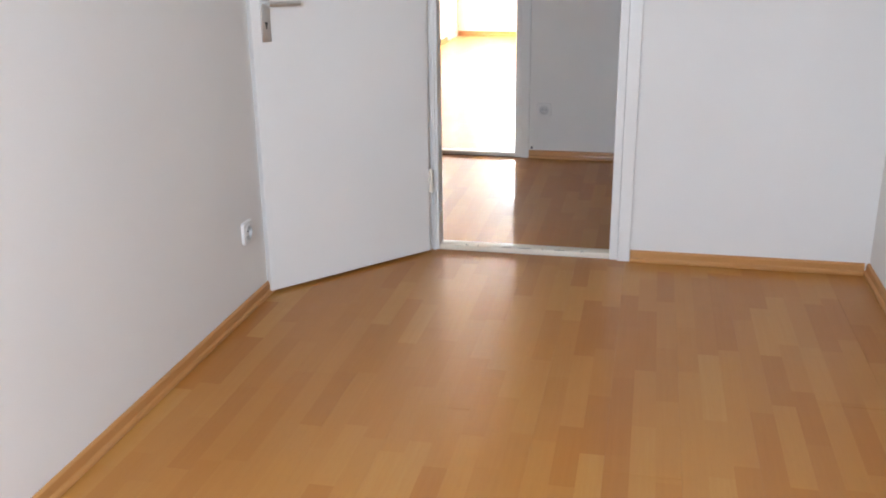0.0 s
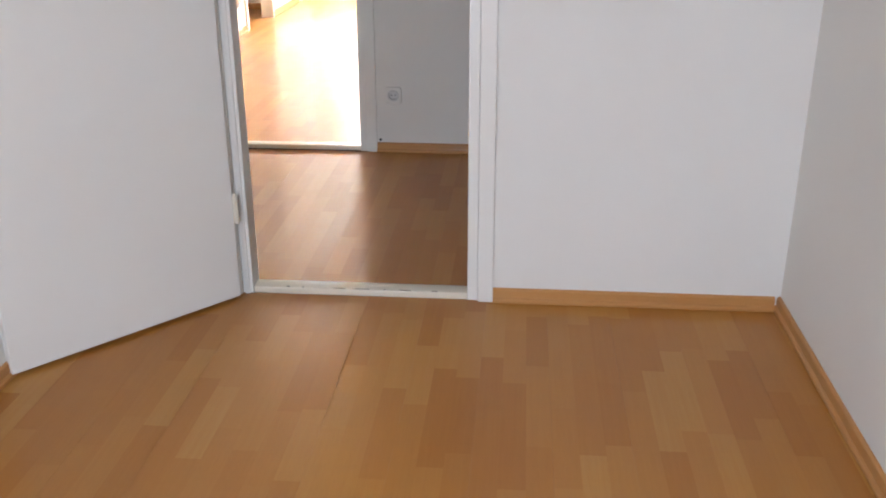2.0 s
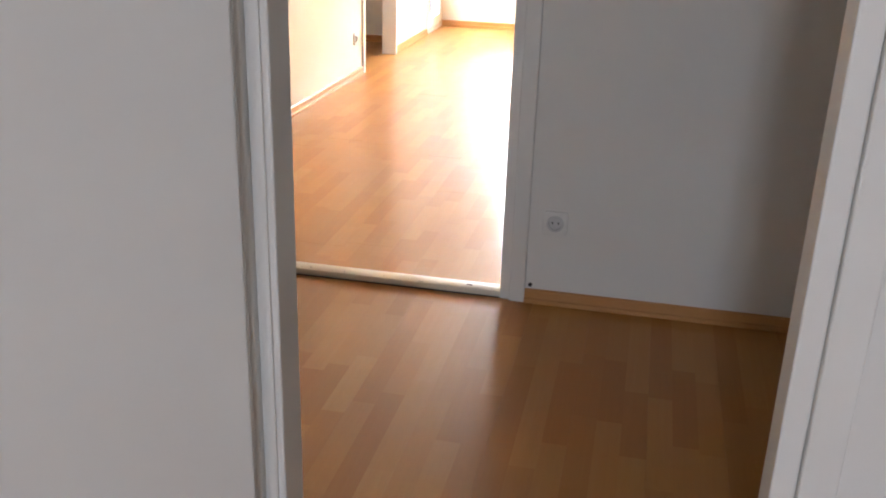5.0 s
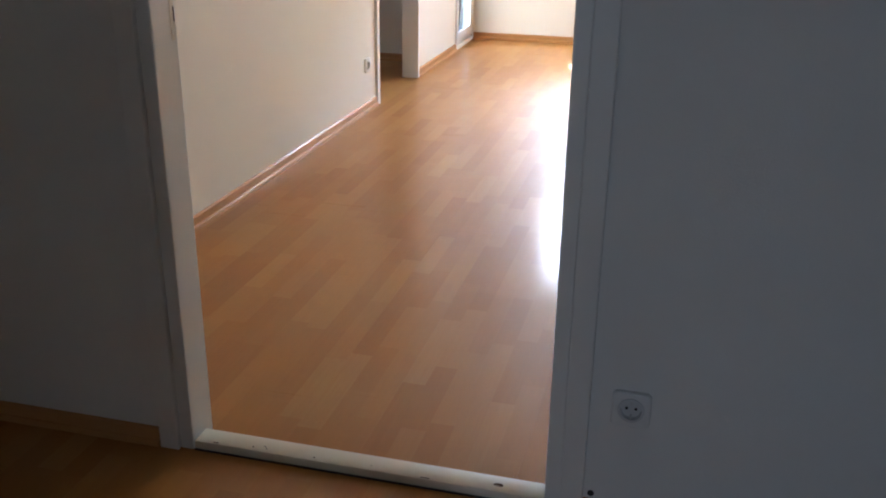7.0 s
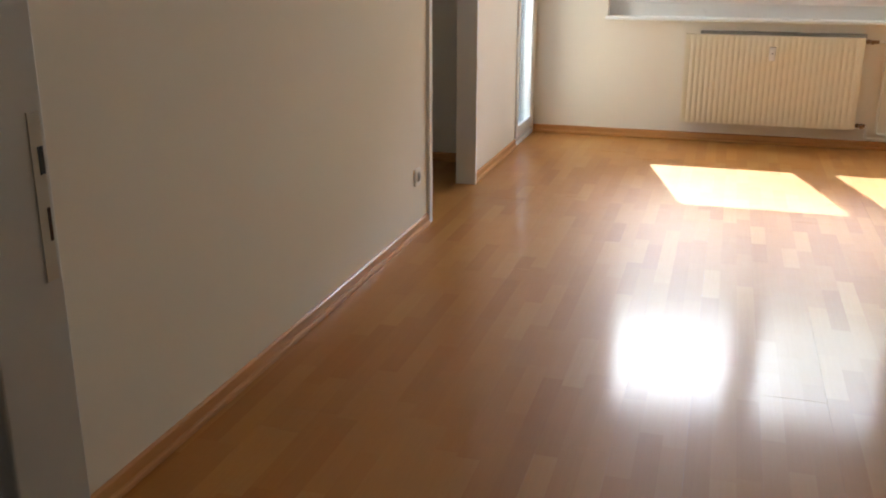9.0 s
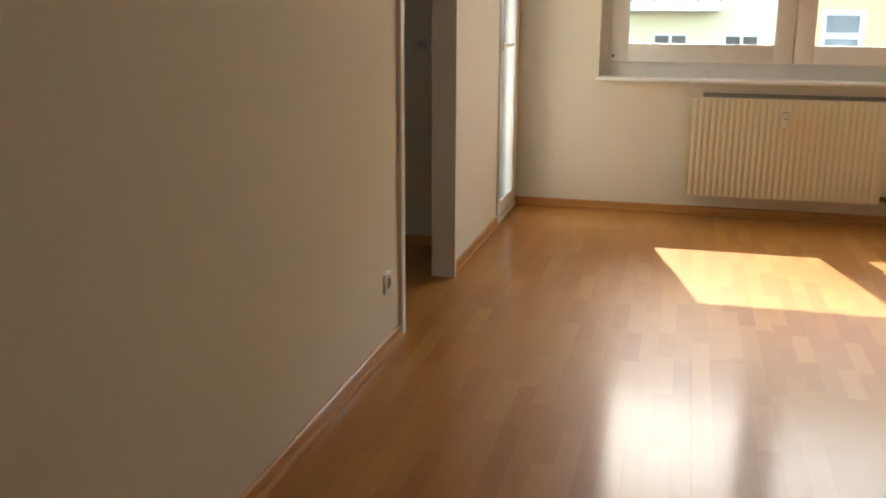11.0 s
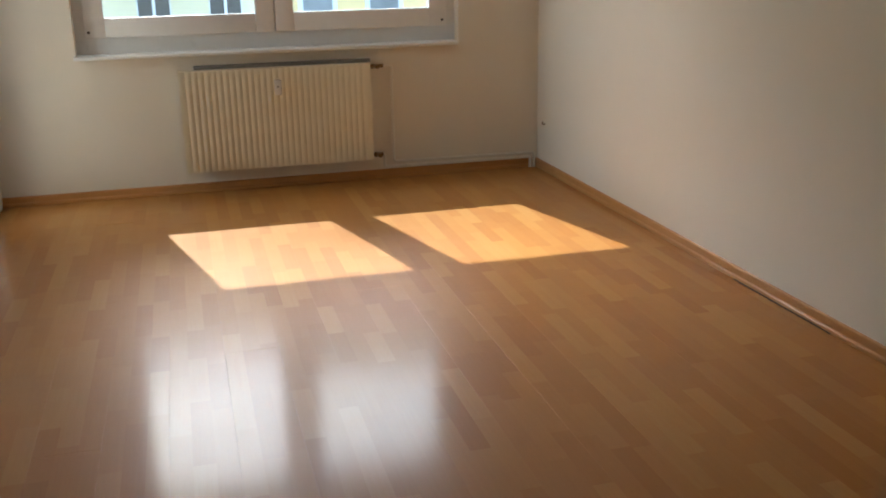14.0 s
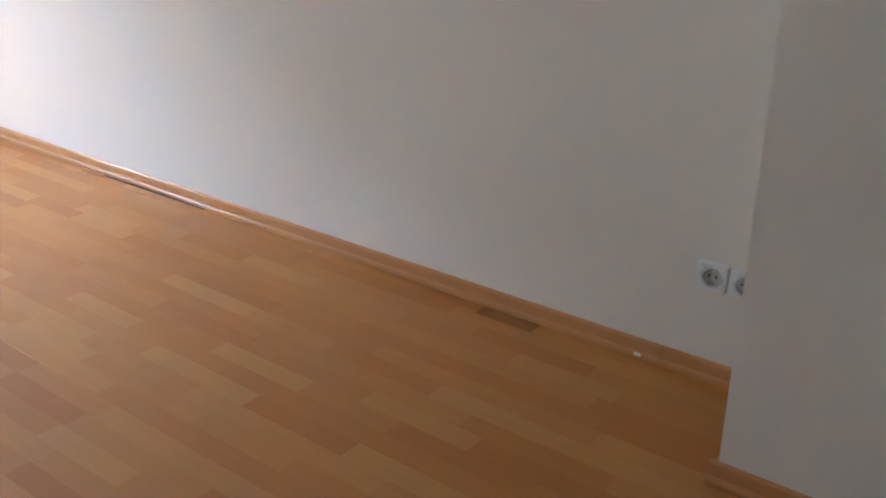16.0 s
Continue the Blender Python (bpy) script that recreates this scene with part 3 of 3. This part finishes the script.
for i in range(44):
    x = RX0 + 0.012 + i * (RX1 - RX0 - 0.024) / 43
    block(bm, x - 0.002, x + 0.002, RYF + 0.017, RYB - 0.013, RZ1 - 0.012, RZ1 - 0.001)
block(bm, RX0 + 0.004, RX1 - 0.004, RYF + 0.046, RYF + 0.050, RZ1 - 0.011, RZ1)
part("top_grille", bm, RADIATOR, rad)
# no vent here: dark strip drawn in for the shadowed gap below the sill
part("top_shade_strip", boxes((RX0 + 0.09, RX1 + 0.015, RYB - 0.008, RYB + 0.030, RZ1 - 0.02, RZ1 + 0.022), bevel=0.004), STRIP_SHADE, rad, "dark strip of painted shade behind the radiator top", smooth=True)
# fins as one solid block, near-black for the shade between the panels
part("shaded_fin_block", boxes((RX0 + 0.006, RX1 - 0.006, RYF + 0.02, RYB - 0.014, RZ0 + 0.03, RZ1 - 0.03)), DARK, rad)
meter = part("heat_meter", boxes((0.086, 0.126, RYF - 0.022, RYF - 0.0005, 0.580, 0.670), bevel=0.004), PLASTIC, rad, "cream heat cost meter", smooth=True)
part("meter_window", boxes((0.101, 0.111, RYF - 0.0235, RYF - 0.0215, 0.626, 0.633)), DARK, meter)
part("meter_window", boxes((0.101, 0.111, RYF - 0.0235, RYF - 0.0215, 0.656, 0.661)), GREY_PLASTIC, meter)
for x in (RX0 + 0.15, RX1 - 0.15):
    part("bracket", boxes((x - 0.015, x + 0.015, RYB, LR_END, RZ0 + 0.1, RZ1 - 0.08)), RADIATOR, rad)
YP = LR_END - 0.055
for z, nm, reach in ((RZ1 - 0.024, "thermostat_valve", 0.06), (RZ0 + 0.022, "return_valve", 0.042)):
    vb = bmesh.new()
    rod(vb, (RX1 - 0.004, YP, z), (RX1 + 0.02, YP, z), 0.012)
    rod(vb, (RX1 + 0.018, YP, z), (RX1 + 0.030, YP, z), 0.016, 6)
    rod(vb, (RX1 + 0.030, YP, z), (RX1 + 0.030 + reach, YP, z), 0.0115)
    rod(vb, (RX1 + 0.045, YP, z), (RX1 + 0.045, YP - 0.045, z), 0.014)
    part(nm, vb, BRASS, rad, "tarnished bare brass valve", smooth=True)

# ---- heating pipes ----
def pipe(points, r, label):
    cu = bpy.data.curves.new("heating_pipe", 'CURVE')
    cu.dimensions, cu.bevel_depth, cu.bevel_resolution, cu.use_fill_caps = '3D', r, 4, True
    sp_ = cu.splines.new('POLY')
    sp_.points.add(len(points) - 1)
    for p_, co in zip(sp_.points, points):
        p_.co = (*co, 1)
    tmp = new("pipe_curve", cu)
    me = bpy.data.meshes.new_from_object(tmp.evaluated_get(bpy.context.evaluated_depsgraph_get()))
    bpy.data.objects.remove(tmp)
    me.materials.clear()
    me.materials.append(PIPE_PAINT)
    me.shade_smooth()
    return tagged(new("heating_pipe", me), label, "pipe")


PX = 0.815
YW = LR_END - 0.034
pipe([(RX1 + 0.088, YP, RZ1 - 0.024), (PX - 0.02, YP, RZ1 - 0.024), (PX - 0.006, YP + 0.01, RZ1 - 0.028), (PX, YW, RZ1 - 0.045), (PX, YW, 0.125), (PX + 0.005, YW, 0.112),
      (PX + 0.018, YW, 0.107), (LR_R - 0.05, YW, 0.099), (LR_R - 0.038, YW, 0.094), (LR_R - 0.034, YW, 0.08), (LR_R - 0.034, YW, 0.0)], 0.0095, "painted heating pipe from the upper valve along the wall")
pipe([(RX1 + 0.068, YP, RZ0 + 0.022), (RX1 + 0.078, YP + 0.004, RZ0 + 0.018), (RX1 + 0.083, YP + 0.01, RZ0 + 0.004), (RX1 + 0.083, YW + 0.0, 0.092), (RX1 + 0.09, YW, 0.080),
      (RX1 + 0.10, YW, 0.077), (LR_R - 0.075, YW, 0.071), (LR_R - 0.063, YW, 0.066), (LR_R - 0.060, YW, 0.055), (LR_R - 0.060, YW, 0.0)], 0.0095, "painted return pipe just above the skirting")

# ---- outside: ground, balcony, houses opposite ----
GZ = -8.0
structure("ground", boxes((-400, 400, -400, 400, GZ - 0.5, GZ)), ASPHALT, "grey asphalt street ground", "ground")
balc = thing("balcony", "own balcony slab with a yellow rendered parapet", "balcony", kind="structure")
part("slab", boxes((-3.6, LR_L - 0.265, KIT_BACK + 0.205, LR_END + 0.30, -0.2, -0.03)), CONCRETE, balc)
part("parapet", boxes((-3.6, LR_L - 0.02, LR_END + 0.30, LR_END + 0.40, -0.2, 1.35)), RENDER_PALE, balc)

FACE = 33.0


def house(name, x0, x1, roof, mat, label):
    h = thing(name, label, "house")
    part("wall", boxes((x0, x1, FACE, FACE + 11, GZ, roof)), mat, h)
    bm = bmesh.new()
    vs = [bm.verts.new(c) for c in ((x0, FACE - 0.4, roof), (x1, FACE - 0.4, roof), (x1, FACE + 5.5, roof + 3.2), (x0, FACE + 5.5, roof + 3.2), (x0, FACE + 11.4, roof), (x1, FACE + 11.4, roof))]
    for f in ((0, 1, 2, 3), (3, 2, 5, 4), (0, 3, 4), (1, 5, 2), (0, 4, 5, 1)):
        bm.faces.new([vs[i] for i in f])
    part("roof", bm, ROOF, h)
    return h


def far_window(h, x, z, w, t, transom, surround, pane_mat):
    """Window with its lower left corner at (x, z)."""
    y = FACE
    win_ = part("window", ring(x, x + w, z, z + t, y - 0.05, y - 0.002, surround, 0), WHITE_TRIM, h)
    i = surround
    part("pane", boxes((x + i, x + w - i, y - 0.02, y - 0.004, z + i, z + t - i)), pane_mat, win_)
    if transom:
        part("transom", boxes((x + i, x + w - i, y - 0.06, y - 0.0205, z + t * transom - 0.09, z + t * transom + 0.09)), WHITE_TRIM, win_)
    else:
        part("mullion", boxes((x + w / 2 - 0.045, x + w / 2 + 0.045, y - 0.06, y - 0.0205, z + i, z + t - i)), WHITE_TRIM, win_)
    part("sill", boxes((x - 0.06, x + w + 0.06, y - 0.16, y - 0.001, z - 0.06, z)), WHITE_TRIM, win_)
    return win_


left_house = house("house_pale", -26, 2.8, 11.0, RENDER_PALE, "pale yellow apartment house with balconies across the street")
right_house = house("house_warm", 2.85, 30, 13.0, RENDER_WARM, "warm yellow apartment house with framed windows across the street")
for k in range(-2, 4):
    z = -0.89 + 3.0 * k
    for x in (-10.1, -7.96, -3.70, -1.56, 0.58):
        if z + 1.3 < 11.0:
            far_window(left_house, x, z, 1.0, 1.21, 0, 0.035, FAR_DARK_GLASS)
    for x in (3.33, 5.49, 7.65, 9.81, 11.97):
        if z + 2 < 13.0:
            far_window(right_house, x, z, 1.24, 1.98, 0.62, 0.15, FAR_GLASS)


def far_balcony(h, x0, x1, z):
    b_ = part("balcony", boxes((x0, x1, FACE - 1.1, FACE - 0.001, z, z + 0.26)), WHITE_TRIM, h, "white balcony slab with dark rail")
    for i in range(5):
        part("rail", boxes((x0 + 0.02, x1 - 0.02, FACE - 1.09, FACE - 1.06, z + 0.34 + 0.17 * i, z + 0.41 + 0.17 * i)), IRON, b_)
    for i in range(6):
        x = x0 + 0.03 + i * (x1 - x0 - 0.1) / 5
        part("post", boxes((x, x + 0.04, FACE - 1.055, FACE - 1.015, z + 0.261, z + 1.13)), IRON, b_)
    return b_


for z in (1.05, 4.05, 7.05):
    far_balcony(left_house, -2.95, 0.41, z)

part("strip", boxes((1.7255, 1.7790, 3.325, 3.525, 0.0002, 0.0008)), DARK_STRIP, floor_things[2][0], "darker brown beech strip")
clip = thing("skirting_clip", "small white plastic clip on the skirting board", "clip")
part("clip_body", boxes((LR_R - 0.026, LR_R - 0.0195, 3.004, 3.024, 0.011, 0.019), bevel=0.002), PIPE_PAINT, clip, smooth=True)

# ---- laminate boards, each a piece of its floor ----
BOARD_W, BOARD_L, GAP = 0.1929, 1.285, 0.0002
board_meshes = {}


def board_mesh(w, l):
    key_ = (round(w, 4), round(l, 4))
    if key_ not in board_meshes:
        e, d = 0.0006, 0.00012
        v = [(0, 0, -0.008), (w, 0, -0.008), (w, l, -0.008), (0, l, -0.008), (0, 0, -d), (w, 0, -d), (w, l, -d), (0, l, -d),
             (e, e, 0), (w - e, e, 0), (w - e, l - e, 0), (e, l - e, 0)]
        f = [(3, 2, 1, 0)]
        for i in range(4):
            j = (i + 1) % 4
            f += [(i, j, j + 4, i + 4), (i + 4, j + 4, j + 8, i + 8)]
        f.append((8, 9, 10, 11))
        me = bpy.data.meshes.new("plank")
        me.from_pydata(v, [], f)
        me.materials.append(FLOOR)
        board_meshes[key_] = me
    return board_meshes[key_]


rnd = random.Random(7)
for fob, fx0, fx1, fy0, fy1 in floor_things:
    k0, k1 = math.floor(fx0 / BOARD_W), math.ceil(fx1 / BOARD_W)
    for k in range(k0, k1):
        x0, x1 = max(fx0, k * BOARD_W), min(fx1, (k + 1) * BOARD_W)
        if x1 - x0 < 0.01:
            continue
        y = fy0 - rnd.uniform(0.1, 1.1)
        while y < fy1:
            y0, y1 = max(fy0, y), min(fy1, y + BOARD_L)
            if y1 - y0 > 0.02:
                ob = new("plank", board_mesh(x1 - x0 - GAP, y1 - y0 - GAP))
                ob.location = (x0, y0, 0)
                ob.rotation_euler = (radians(rnd.gauss(0, 0.012)), radians(rnd.gauss(0, 0.08)), 0)
                ob.parent = fob
            y += BOARD_L
